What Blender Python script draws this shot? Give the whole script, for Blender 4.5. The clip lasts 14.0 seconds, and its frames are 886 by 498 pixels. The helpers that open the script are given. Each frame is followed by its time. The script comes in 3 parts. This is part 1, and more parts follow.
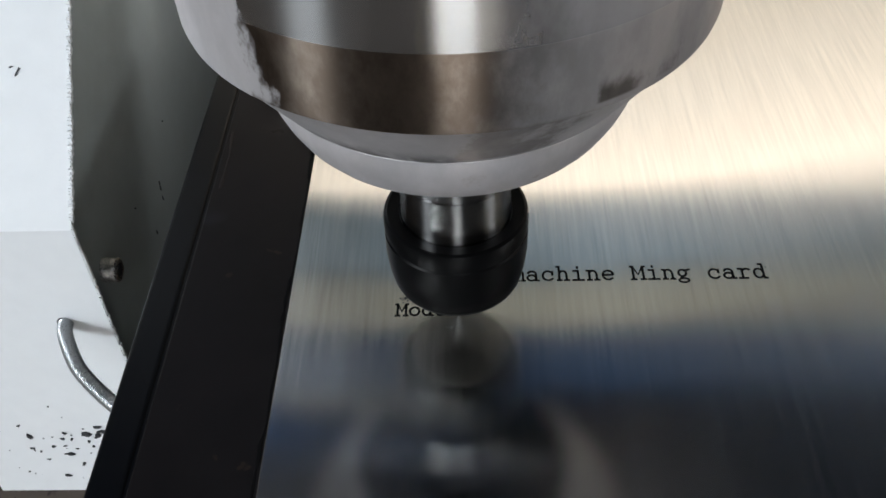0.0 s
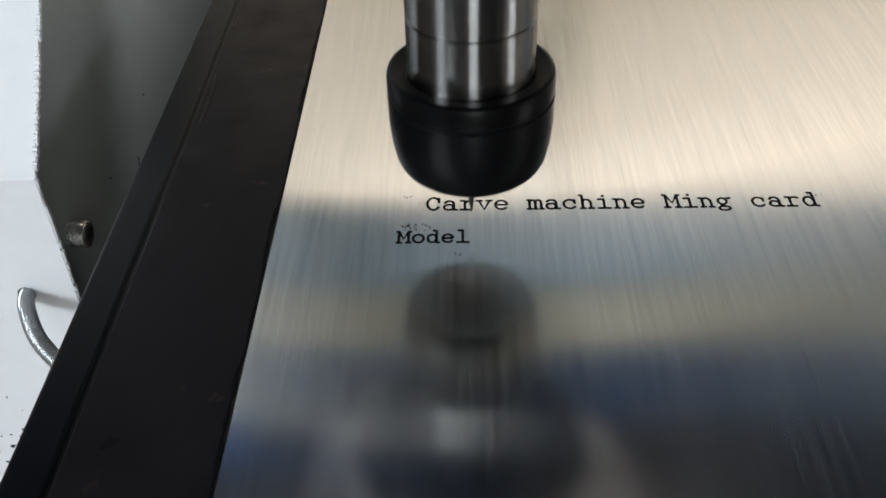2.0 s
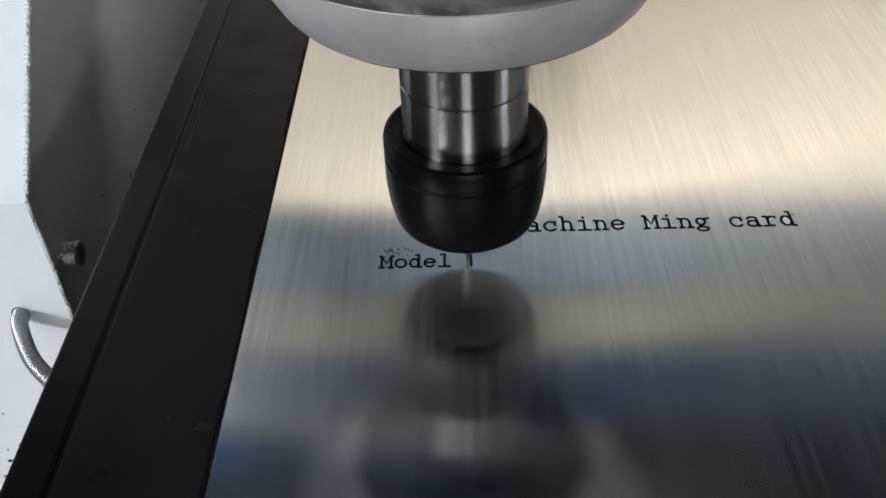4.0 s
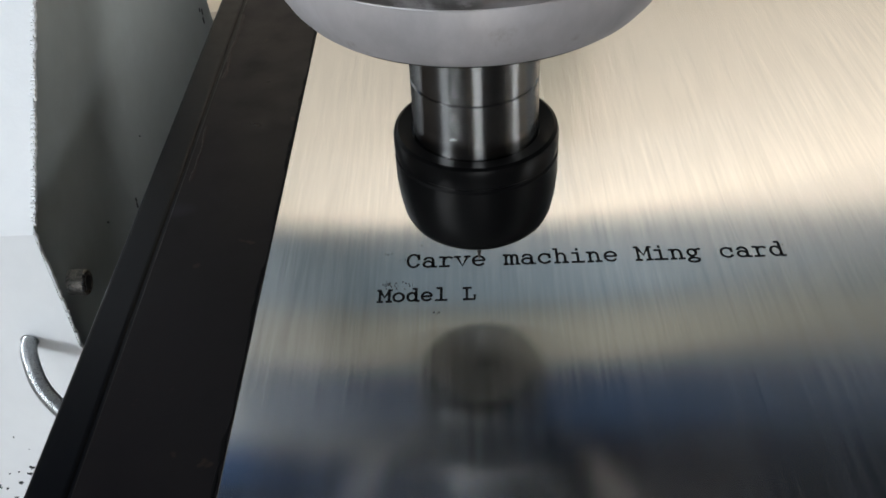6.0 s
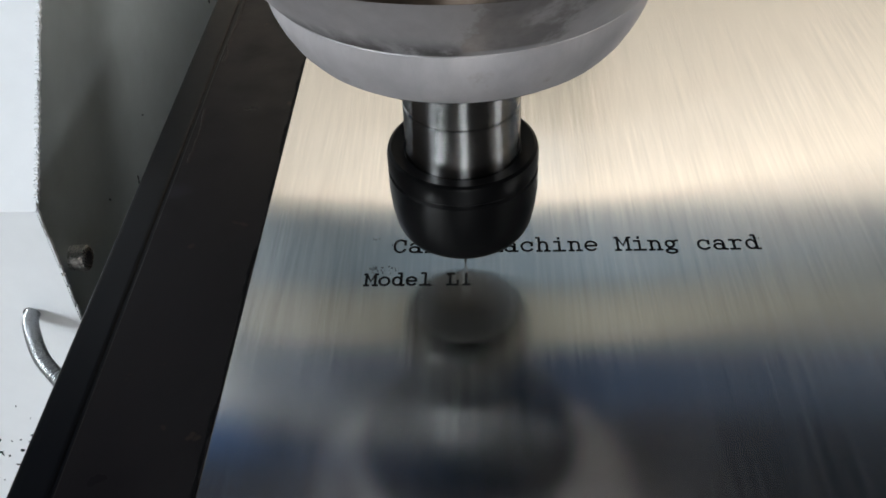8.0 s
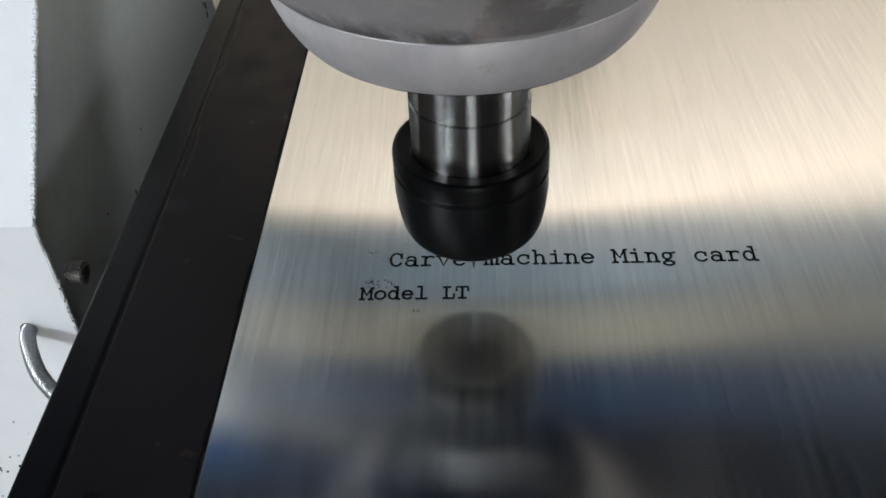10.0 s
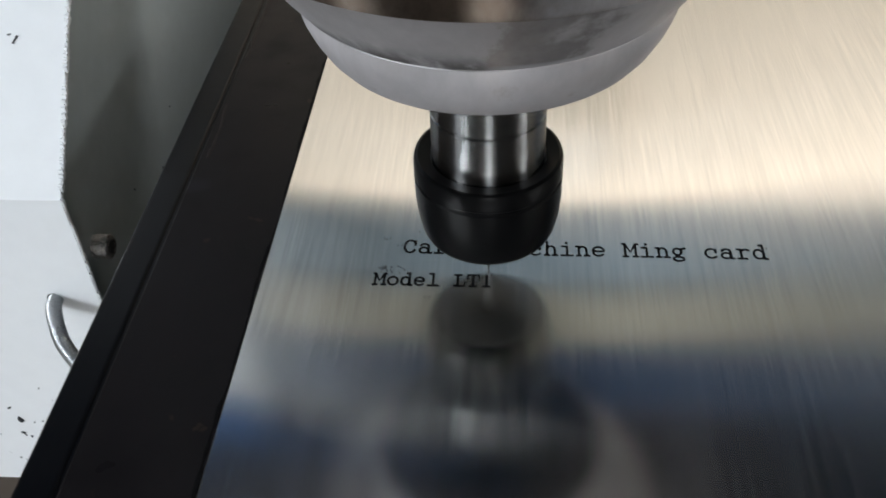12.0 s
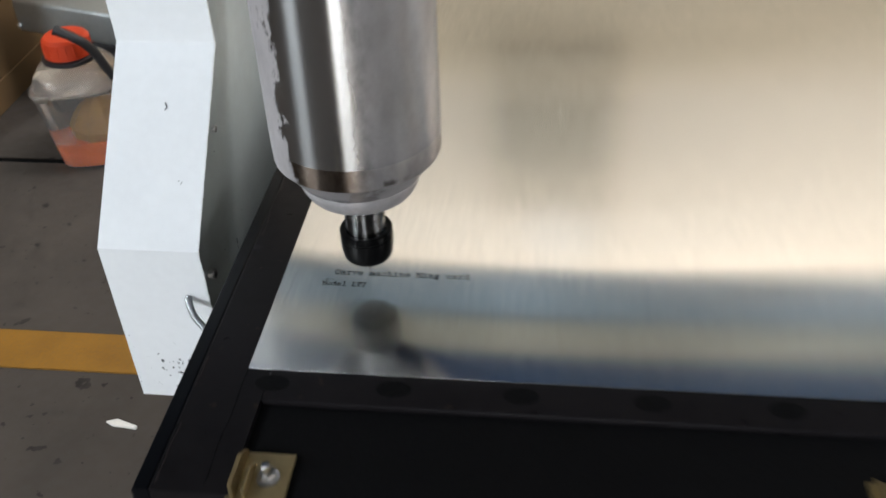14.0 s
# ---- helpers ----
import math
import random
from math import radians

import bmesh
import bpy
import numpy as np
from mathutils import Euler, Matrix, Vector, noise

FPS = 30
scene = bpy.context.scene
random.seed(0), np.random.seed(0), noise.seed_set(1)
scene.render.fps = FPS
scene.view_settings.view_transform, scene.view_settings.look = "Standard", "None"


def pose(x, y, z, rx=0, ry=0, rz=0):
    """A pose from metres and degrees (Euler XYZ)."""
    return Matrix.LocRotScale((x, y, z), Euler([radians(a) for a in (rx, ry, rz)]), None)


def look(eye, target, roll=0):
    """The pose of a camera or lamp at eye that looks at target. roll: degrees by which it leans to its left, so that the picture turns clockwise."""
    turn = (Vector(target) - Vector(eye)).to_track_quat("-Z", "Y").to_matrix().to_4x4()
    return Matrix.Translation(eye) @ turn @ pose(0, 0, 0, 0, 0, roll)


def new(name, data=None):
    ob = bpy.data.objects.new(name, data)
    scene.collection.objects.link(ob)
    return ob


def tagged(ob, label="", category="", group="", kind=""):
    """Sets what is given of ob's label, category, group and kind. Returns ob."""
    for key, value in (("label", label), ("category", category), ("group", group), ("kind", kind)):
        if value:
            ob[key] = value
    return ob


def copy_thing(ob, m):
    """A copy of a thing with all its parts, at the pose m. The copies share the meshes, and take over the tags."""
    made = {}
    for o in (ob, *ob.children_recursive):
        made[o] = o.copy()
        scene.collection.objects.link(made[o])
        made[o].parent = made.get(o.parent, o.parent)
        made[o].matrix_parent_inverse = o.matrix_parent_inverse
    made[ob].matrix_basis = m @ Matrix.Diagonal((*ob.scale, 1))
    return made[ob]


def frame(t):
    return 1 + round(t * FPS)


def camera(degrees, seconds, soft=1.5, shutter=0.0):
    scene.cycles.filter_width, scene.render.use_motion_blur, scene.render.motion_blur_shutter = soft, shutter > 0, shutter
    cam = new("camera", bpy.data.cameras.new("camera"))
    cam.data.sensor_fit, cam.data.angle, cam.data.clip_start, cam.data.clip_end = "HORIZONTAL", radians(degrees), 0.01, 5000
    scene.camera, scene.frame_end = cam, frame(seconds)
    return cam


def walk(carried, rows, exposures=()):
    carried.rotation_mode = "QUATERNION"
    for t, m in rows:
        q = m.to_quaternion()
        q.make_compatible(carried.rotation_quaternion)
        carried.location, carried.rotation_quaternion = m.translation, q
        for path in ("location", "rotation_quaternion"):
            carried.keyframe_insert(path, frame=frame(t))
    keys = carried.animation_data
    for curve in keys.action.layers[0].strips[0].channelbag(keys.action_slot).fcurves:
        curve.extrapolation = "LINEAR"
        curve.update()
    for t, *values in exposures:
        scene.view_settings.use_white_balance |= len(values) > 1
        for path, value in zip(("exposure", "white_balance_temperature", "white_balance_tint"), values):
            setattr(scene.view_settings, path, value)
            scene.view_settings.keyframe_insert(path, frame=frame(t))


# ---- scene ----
cam = camera(50.0, 14.0, soft=1.6, shutter=0.5)


def aim(eye, pitch, yaw, roll):
    p, w = radians(pitch), radians(yaw)
    ahead = Vector((-math.sin(w) * math.cos(p), math.cos(w) * math.cos(p), math.sin(p)))
    return look(eye, Vector(eye) + ahead, roll)


# seconds, eye, pitch, yaw, roll
PATH = [
    (0, (0.0140, -0.1741, 0.1821), -44.34, 2.34, -2.42),
    (0.5, (0.0148, -0.1753, 0.1817), -44.09, 2.89, -2.65),
    (1, (0.0130, -0.1840, 0.1616), -42.39, 2.85, -3.28),
    (1.5, (0.0098, -0.1833, 0.1465), -41.10, 1.76, -1.70),
    (2, (0.0091, -0.1754, 0.1352), -40.02, 1.49, -1.58),
    (2.5, (0.0079, -0.1735, 0.1381), -40.37, 0.95, -1.67),
    (5, (0.0170, -0.1723, 0.1470), -40.52, 2.11, -2.88),
    (5.5, (0.0162, -0.1708, 0.1510), -40.85, 2.04, -3.11),
    (6, (0.0167, -0.1725, 0.1517), -40.31, 2.24, -3.37),
    (6.5, (0.0162, -0.1748, 0.1515), -39.80, 1.93, -3.01),
    (7, (0.0132, -0.1763, 0.1557), -40.28, 1.45, -2.90),
    (7.5, (0.0231, -0.1776, 0.1578), -41.06, 4.03, -3.36),
    (8, (0.0225, -0.1769, 0.1581), -41.62, 2.96, -2.61),
    (10.5, (0.0255, -0.1759, 0.1575), -40.84, 3.14, -3.07),
    (11, (0.0288, -0.1812, 0.1553), -40.93, 3.06, -2.39),
    (11.5, (0.0265, -0.1799, 0.1630), -41.35, 5.73, -2.88),
    (12, (0.0282, -0.1777, 0.1621), -42.04, 5.50, -2.66),
    (12.5, (0.0340, -0.1809, 0.1584), -42.68, 3.64, -1.02),
    (13, (0.0409, -0.2128, 0.1812), -41.66, 5.40, -2.13),
    (13.2, (0.0561, -0.2430, 0.2167), -39.83, 6.60, -2.11),
    (13.5, (0.0887, -0.3152, 0.2817), -37.32, 8.62, -1.59),
    (13.8, (0.1205, -0.4055, 0.3515), -37.97, 9.09, -2.55),
    (14, (0.1404, -0.4869, 0.3996), -37.37, 7.63, -2.47),
]
walk(cam, [(t, aim(e, p, w, r)) for t, e, p, w, r in PATH], [(0, 1.23), (14, 1.23)])

# ---- light ----
world = bpy.data.worlds.new("daylight")
scene.world = world
world.use_nodes = True
wn = world.node_tree
sky = wn.nodes.new("ShaderNodeTexSky")
sky.sky_type, sky.sun_disc = "NISHITA", False
sky.sun_elevation, sky.sun_rotation = radians(45), radians(180)
wn.nodes["Background"].inputs["Strength"].default_value = 0.10
wn.links.new(sky.outputs["Color"], wn.nodes["Background"].inputs["Color"])


def opening_light(name, place, target, wide, high, watts, colour):
    data = bpy.data.lights.new(name, "AREA")
    data.shape, data.size, data.size_y, data.energy, data.color = "RECTANGLE", wide, high, watts, colour
    lamp = new(name, data)
    lamp.matrix_world = look(place, target)
    return lamp


FLOOR = -0.80
# daylight of the gate behind the camera and of a window in each side wall
sun = new("sun", bpy.data.lights.new("sun", "SUN"))
sun.data.energy, sun.data.angle, sun.data.color = 4.5, radians(0.6), (1.0, 0.95, 0.88)
sun.matrix_world = look((0, -4, 4), (0.0, 0, 0))
opening_light("gate_daylight", (0.25, -3.95, 1.1), (0.25, 0, 1.1), 0.88, 3.6, 22, (0.90, 0.96, 1.0))
opening_light("window_daylight", (-3.95, -2.9, 2.35), (-0.1, 0, 0), 1.3, 0.9, 95, (0.88, 0.95, 1.0))
opening_light("side_window_daylight", (4.95, -1.6, 2.05), (-0.1, 0.1, 0), 1.1, 0.8, 12, (0.95, 0.98, 1.0))
# added lamp without a known source, brightens the cream wall from above
opening_light("wall_fill_light", (2.1, 1.60, 2.96), (2.1, 2.05, 0.6), 5.0, 0.5, 62, (1.0, 0.975, 0.96))


# ---- materials ----
def mat(name, colour, rough=0.5, metal=0.0, vary=0.12, scale=40.0, bump=0.0, bump_scale=400.0, spec=0.5):
    """A surface with stains at two scales, and fine relief."""
    m = bpy.data.materials.new(name)
    m.use_nodes = True
    n, l = m.node_tree.nodes, m.node_tree.links
    b = n["Principled BSDF"]
    b.inputs["Metallic"].default_value = metal
    b.inputs["Specular IOR Level"].default_value = spec
    co = n.new("ShaderNodeTexCoord")
    big, fine = n.new("ShaderNodeTexNoise"), n.new("ShaderNodeTexNoise")
    big.inputs["Scale"].default_value, fine.inputs["Scale"].default_value = scale, scale * 9
    big.inputs["Detail"].default_value, fine.inputs["Detail"].default_value = 4, 6
    both = n.new("ShaderNodeMath")
    both.operation = "ADD"
    for t in (big, fine):
        l.new(co.outputs["Object"], t.inputs["Vector"])
    l.new(big.outputs["Fac"], both.inputs[0])
    l.new(fine.outputs["Fac"], both.inputs[1])
    ramp = n.new("ShaderNodeMapRange")
    ramp.inputs["From Min"].default_value, ramp.inputs["From Max"].default_value = 0.6, 1.4
    ramp.inputs["To Min"].default_value, ramp.inputs["To Max"].default_value = 1 - vary, 1 + vary
    l.new(both.outputs[0], ramp.inputs["Value"])
    mul = n.new("ShaderNodeVectorMath")
    mul.operation = "SCALE"
    mul.inputs[0].default_value = colour
    l.new(ramp.outputs["Result"], mul.inputs["Scale"])
    l.new(mul.outputs["Vector"], b.inputs["Base Color"])
    rr = n.new("ShaderNodeMapRange")
    rr.inputs["From Min"].default_value, rr.inputs["From Max"].default_value = 0.3, 0.7
    rr.inputs["To Min"].default_value, rr.inputs["To Max"].default_value = max(rough - vary * 0.6, 0.02), min(rough + vary * 0.6, 1)
    l.new(fine.outputs["Fac"], rr.inputs["Value"])
    l.new(rr.outputs["Result"], b.inputs["Roughness"])
    if bump:
        t, k = n.new("ShaderNodeTexNoise"), n.new("ShaderNodeBump")
        t.inputs["Scale"].default_value, t.inputs["Detail"].default_value = bump_scale, 5
        k.inputs["Strength"].default_value, k.inputs["Distance"].default_value = bump, 0.0005
        l.new(co.outputs["Object"], t.inputs["Vector"])
        l.new(t.outputs["Fac"], k.inputs["Height"])
        l.new(k.outputs["Normal"], b.inputs["Normal"])
    return m


def brushed_steel():
    """Stainless sheet brushed along y: a clear sheen, and a wide fan of light across the brush lines."""
    m = bpy.data.materials.new("brushed_stainless")
    m.use_nodes = True
    n, l = m.node_tree.nodes, m.node_tree.links
    n.remove(n["Principled BSDF"])
    co = n.new("ShaderNodeTexCoord")

    def streaks(scale, stretch, detail, turn=-0.6):
        q, t = n.new("ShaderNodeMapping"), n.new("ShaderNodeTexNoise")
        q.inputs["Rotation"].default_value = (0, 0, radians(turn))
        q.inputs["Scale"].default_value = (1, stretch, 1)
        t.inputs["Scale"].default_value, t.inputs["Detail"].default_value = scale, detail
        l.new(co.outputs["Object"], q.inputs["Vector"])
        l.new(q.outputs["Vector"], t.inputs["Vector"])
        return t.outputs["Fac"]

    def ranged(v, lo, hi, to_lo, to_hi):
        q = n.new("ShaderNodeMapRange")
        q.inputs["From Min"].default_value, q.inputs["From Max"].default_value = lo, hi
        q.inputs["To Min"].default_value, q.inputs["To Max"].default_value = to_lo, to_hi
        l.new(v, q.inputs["Value"])
        return q.outputs["Result"]

    def plus(a, b):
        q = n.new("ShaderNodeMath")
        q.operation = "ADD"
        l.new(a, q.inputs[0])
        l.new(b, q.inputs[1])
        return q.outputs[0]

    fine, wide = streaks(1900, 0.022, 3), streaks(620, 0.03, 4, 0.8)
    lines = plus(fine, wide)
    tint = n.new("ShaderNodeVectorMath")
    tint.operation = "SCALE"
    tint.inputs[0].default_value = (1.0, 0.995, 0.97)
    l.new(ranged(lines, 0.65, 1.35, 0.62, 0.78), tint.inputs["Scale"])
    tan = n.new("ShaderNodeTangent")
    tan.direction_type, tan.uv_map = "UV_MAP", "sheet"

    def sheen(rough, spread, relief, kind):
        g, k = n.new("ShaderNodeBsdfAnisotropic"), n.new("ShaderNodeBump")
        g.distribution = kind
        g.inputs["Anisotropy"].default_value, g.inputs["Rotation"].default_value = spread, 0.25
        k.inputs["Strength"].default_value, k.inputs["Distance"].default_value = relief, 0.0003
        l.new(lines, k.inputs["Height"])
        l.new(k.outputs["Normal"], g.inputs["Normal"])
        l.new(rough, g.inputs["Roughness"])
        l.new(tint.outputs["Vector"], g.inputs["Color"])
        l.new(tan.outputs["Tangent"], g.inputs["Tangent"])
        return g.outputs[0]

    clear = sheen(ranged(lines, 0.7, 1.3, 0.125, 0.15), 0.2, 0.002, "BECKMANN")
    fan = sheen(ranged(lines, 0.7, 1.3, 0.185, 0.215), 0.82, 0.0, "BECKMANN")
    both = n.new("ShaderNodeMixShader")
    l.new(ranged(lines, 0.7, 1.3, 0.58, 0.70), both.inputs[0])
    l.new(clear, both.inputs[1])
    l.new(fan, both.inputs[2])
    l.new(both.outputs[0], n["Material Output"].inputs["Surface"])
    return m


def dusted_steel():
    """Polished steel with a film of pale dust, wiped away in front with ragged edges."""
    m = bpy.data.materials.new("polished_steel_with_dust")
    m.use_nodes = True
    n, l = m.node_tree.nodes, m.node_tree.links
    n.remove(n["Principled BSDF"])
    steel = n.new("ShaderNodeBsdfAnisotropic")
    steel.distribution = "GGX"
    steel.inputs["Anisotropy"].default_value = 0.72
    round_axis = n.new("ShaderNodeTangent")
    round_axis.direction_type, round_axis.axis = "RADIAL", "Z"
    l.new(round_axis.outputs["Tangent"], steel.inputs["Tangent"])
    dust = n.new("ShaderNodeBsdfPrincipled")
    dust.inputs["Roughness"].default_value = 0.5
    dust.inputs["Metallic"].default_value = 0.42
    co, sep = n.new("ShaderNodeTexCoord"), n.new("ShaderNodeSeparateXYZ")
    l.new(co.outputs["Object"], sep.inputs[0])
    ang = n.new("ShaderNodeMath")
    ang.operation = "ARCTAN2"
    neg = n.new("ShaderNodeMath")
    neg.operation, neg.inputs[1].default_value = "MULTIPLY", -1
    l.new(sep.outputs["Y"], neg.inputs[0])
    l.new(sep.outputs["X"], ang.inputs[0])
    l.new(neg.outputs[0], ang.inputs[1])
    rag = n.new("ShaderNodeTexNoise")
    rag.inputs["Scale"].default_value, rag.inputs["Detail"].default_value, rag.inputs["Roughness"].default_value = 70, 8, 0.65
    stretch = n.new("ShaderNodeMapping")
    stretch.inputs["Scale"].default_value = (1, 1, 0.55)
    l.new(co.outputs["Object"], stretch.inputs["Vector"])
    l.new(stretch.outputs["Vector"], rag.inputs["Vector"])

    def math_node(op, a, b):
        q = n.new("ShaderNodeMath")
        q.operation = op
        for i, v in enumerate((a, b)):
            if isinstance(v, (int, float)):
                q.inputs[i].default_value = v
            else:
                l.new(v, q.inputs[i])
        return q.outputs[0]

    wob = math_node("MULTIPLY", math_node("SUBTRACT", rag.outputs["Fac"], 0.5), 0.9)
    a = math_node("ADD", ang.outputs[0], wob)

    def edge(v, lo, hi):
        q = n.new("ShaderNodeMapRange")
        q.interpolation_type = "SMOOTHSTEP"
        q.inputs["From Min"].default_value, q.inputs["From Max"].default_value = lo, hi
        l.new(v, q.inputs["Value"])
        return q.outputs["Result"]

    left, right = edge(a, -0.62, -0.70), edge(math_node("ADD", ang.outputs[0], math_node("MULTIPLY", wob, 0.4)), 0.0, 0.46)
    low = edge(math_node("ADD", sep.outputs["Z"], math_node("MULTIPLY", wob, 0.0008)), 0.0951, 0.0945)
    film = math_node("MAXIMUM", left, math_node("MULTIPLY", low, 0.92))
    bare = math_node("MULTIPLY", edge(rag.outputs["Fac"], 0.60, 0.70), 0.55)
    film = math_node("MULTIPLY", film, math_node("SUBTRACT", 1.0, bare))
    film = math_node("MAXIMUM", film, math_node("MULTIPLY", right, 0.62))
    # a patch rubbed bare on the cone
    rubbed = math_node("MULTIPLY", edge(a, 0.0, 0.08), edge(a, 0.42, 0.30))
    rubbed = math_node("MULTIPLY", rubbed, edge(sep.outputs["Z"], 0.0806, 0.0816))
    rubbed = math_node("MULTIPLY", rubbed, edge(sep.outputs["Z"], 0.0960, 0.0945))
    film = math_node("MULTIPLY", film, math_node("SUBTRACT", 1.0, math_node("MULTIPLY", rubbed, 0.5)))
    tone = n.new("ShaderNodeMapRange")
    tone.inputs["From Min"].default_value, tone.inputs["From Max"].default_value = 0.35, 0.65
    tone.inputs["To Min"].default_value, tone.inputs["To Max"].default_value = 0.84, 1.08
    l.new(rag.outputs["Fac"], tone.inputs["Value"])
    sc = n.new("ShaderNodeVectorMath")
    sc.operation = "SCALE"
    sc.inputs[0].default_value = (0.51, 0.49, 0.50)
    l.new(tone.outputs["Result"], sc.inputs["Scale"])
    l.new(sc.outputs["Vector"], dust.inputs["Base Color"])
    zz = sep.outputs["Z"]
    worn = n.new("ShaderNodeMapRange")
    worn.inputs["From Min"].default_value, worn.inputs["From Max"].default_value = 0.1094, 0.1098
    worn.inputs["To Min"].default_value, worn.inputs["To Max"].default_value = 0.32, 0.215
    l.new(zz, worn.inputs["Value"])
    l.new(worn.outputs["Result"], steel.inputs["Roughness"])
    hue = n.new("ShaderNodeMix")
    hue.data_type = "RGBA"
    l.new(edge(zz, 0.1098, 0.1094), hue.inputs["Factor"])
    hue.inputs["A"].default_value = (0.50, 0.50, 0.505, 1)
    mottle = n.new("ShaderNodeMix")
    mottle.data_type = "RGBA"
    mottle.inputs["A"].default_value, mottle.inputs["B"].default_value = (0.13, 0.100, 0.080, 1), (0.27, 0.222, 0.185, 1)
    l.new(edge(rag.outputs["Fac"], 0.38, 0.64), mottle.inputs["Factor"])
    l.new(mottle.outputs["Result"], hue.inputs["B"])
    l.new(hue.outputs["Result"], steel.inputs["Color"])
    ring = math_node("MULTIPLY", edge(zz, 0.0790, 0.0795), edge(math_node("ADD", zz, math_node("MULTIPLY", wob, 0.012)), 0.0850, 0.0800))
    ring = math_node("MULTIPLY", ring, edge(rag.outputs["Fac"], 0.32, 0.47))
    ring = math_node("MULTIPLY", ring, edge(ang.outputs[0], 0.22, -0.05))
    spot = math_node("MULTIPLY", edge(a, 0.40, 0.50), edge(a, 0.78, 0.62))
    spot = math_node("MULTIPLY", spot, math_node("MULTIPLY", edge(zz, 0.0962, 0.0968), edge(math_node("ADD", zz, math_node("MULTIPLY", wob, 0.012)), 0.1012, 0.0985)))
    grime = math_node("MAXIMUM", math_node("MULTIPLY", ring, 0.9), math_node("MULTIPLY", spot, 0.85))
    dirt = n.new("ShaderNodeMix")
    dirt.data_type = "RGBA"
    l.new(grime, dirt.inputs["Factor"])
    l.new(sc.outputs["Vector"], dirt.inputs["A"])
    dirt.inputs["B"].default_value = (0.03, 0.027, 0.025, 1)
    l.new(dirt.outputs["Result"], dust.inputs["Base Color"])
    mix = n.new("ShaderNodeMixShader")
    l.new(film, mix.inputs[0])
    l.new(steel.outputs[0], mix.inputs[1])
    l.new(dust.outputs[0], mix.inputs[2])
    l.new(mix.outputs[0], n["Material Output"].inputs["Surface"])
    return m


def clear_plastic(name, colour, rough=0.08):
    m = bpy.data.materials.new(name)
    m.use_nodes = True
    b = m.node_tree.nodes["Principled BSDF"]
    b.inputs["Base Color"].default_value = (*colour, 1)
    b.inputs["Transmission Weight"].default_value = 0.9
    b.inputs["Roughness"].default_value = rough
    b.inputs["IOR"].default_value = 1.3
    return m


STEEL = brushed_steel()
BARREL = dusted_steel()


def speckled(m, scale, level, colour):
    """Adds dark spots of dirt of their own shape to a material."""
    n, l = m.node_tree.nodes, m.node_tree.links
    b = n["Principled BSDF"]
    was = b.inputs["Base Color"].links[0].from_socket
    co, t, q, x = n.new("ShaderNodeTexCoord"), n.new("ShaderNodeTexNoise"), n.new("ShaderNodeMapRange"), n.new("ShaderNodeMix")
    t.inputs["Scale"].default_value, t.inputs["Detail"].default_value = scale, 3
    q.inputs["From Min"].default_value, q.inputs["From Max"].default_value = level, level + 0.03
    x.data_type = "RGBA"
    x.inputs["B"].default_value = (*colour, 1)
    l.new(co.outputs["Object"], t.inputs["Vector"])
    l.new(t.outputs["Fac"], q.inputs["Value"])
    l.new(q.outputs["Result"], x.inputs["Factor"])
    l.new(was, x.inputs["A"])
    l.new(x.outputs["Result"], b.inputs["Base Color"])
    return m




def turned_steel():
    """Bright steel turned on a lathe: fine rings that spread the light along the axis."""
    m = bpy.data.materials.new("turned_steel")
    m.use_nodes = True
    n, l = m.node_tree.nodes, m.node_tree.links
    n.remove(n["Principled BSDF"])
    g, tan, k = n.new("ShaderNodeBsdfAnisotropic"), n.new("ShaderNodeTangent"), n.new("ShaderNodeBump")
    co, q, t, tone = n.new("ShaderNodeTexCoord"), n.new("ShaderNodeMapping"), n.new("ShaderNodeTexNoise"), n.new("ShaderNodeMapRange")
    g.distribution = "GGX"
    tan.direction_type, tan.axis = "RADIAL", "Z"
    g.inputs["Roughness"].default_value, g.inputs["Anisotropy"].default_value = 0.22, 0.72
    q.inputs["Scale"].default_value = (0.06, 0.06, 1)
    t.inputs["Scale"].default_value, t.inputs["Detail"].default_value = 2600, 3
    tone.inputs["To Min"].default_value, tone.inputs["To Max"].default_value = 0.22, 0.40
    k.inputs["Strength"].default_value, k.inputs["Distance"].default_value = 0.02, 0.0002
    l.new(co.outputs["Object"], q.inputs["Vector"])
    l.new(q.outputs["Vector"], t.inputs["Vector"])
    l.new(t.outputs["Fac"], tone.inputs["Value"])
    l.new(tone.outputs["Result"], g.inputs["Color"])
    l.new(t.outputs["Fac"], k.inputs["Height"])
    l.new(k.outputs["Normal"], g.inputs["Normal"])
    l.new(tan.outputs["Tangent"], g.inputs["Tangent"])
    l.new(g.outputs[0], n["Material Output"].inputs["Surface"])
    return m


SHAFT = turned_steel()
BLACKNUT = mat("black_oxide_steel", (0.0025, 0.0025, 0.0027), 0.31, 0.0, 0.02, 60, spec=0.11)
SEAL = mat("matt_black_seal", (0.010, 0.010, 0.010), 0.95, 0.0, 0.2, 90, spec=0.0)
CARBIDE = mat("carbide_grey", (0.105, 0.103, 0.100), 0.45, 1.0, 0.1, 200)
RAIL = mat("black_painted_frame", (0.0100, 0.0088, 0.0098), 0.42, 0.0, 0.25, 9, 0.06, 260, spec=0.09)
# near black: shade of the slots put into colour; also cover, joint and grime
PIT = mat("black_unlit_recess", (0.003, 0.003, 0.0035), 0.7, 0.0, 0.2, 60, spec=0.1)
speckled(RAIL, 120, 0.70, (0.024, 0.018, 0.015))
speckled(RAIL, 13, 0.66, (0.021, 0.021, 0.025))
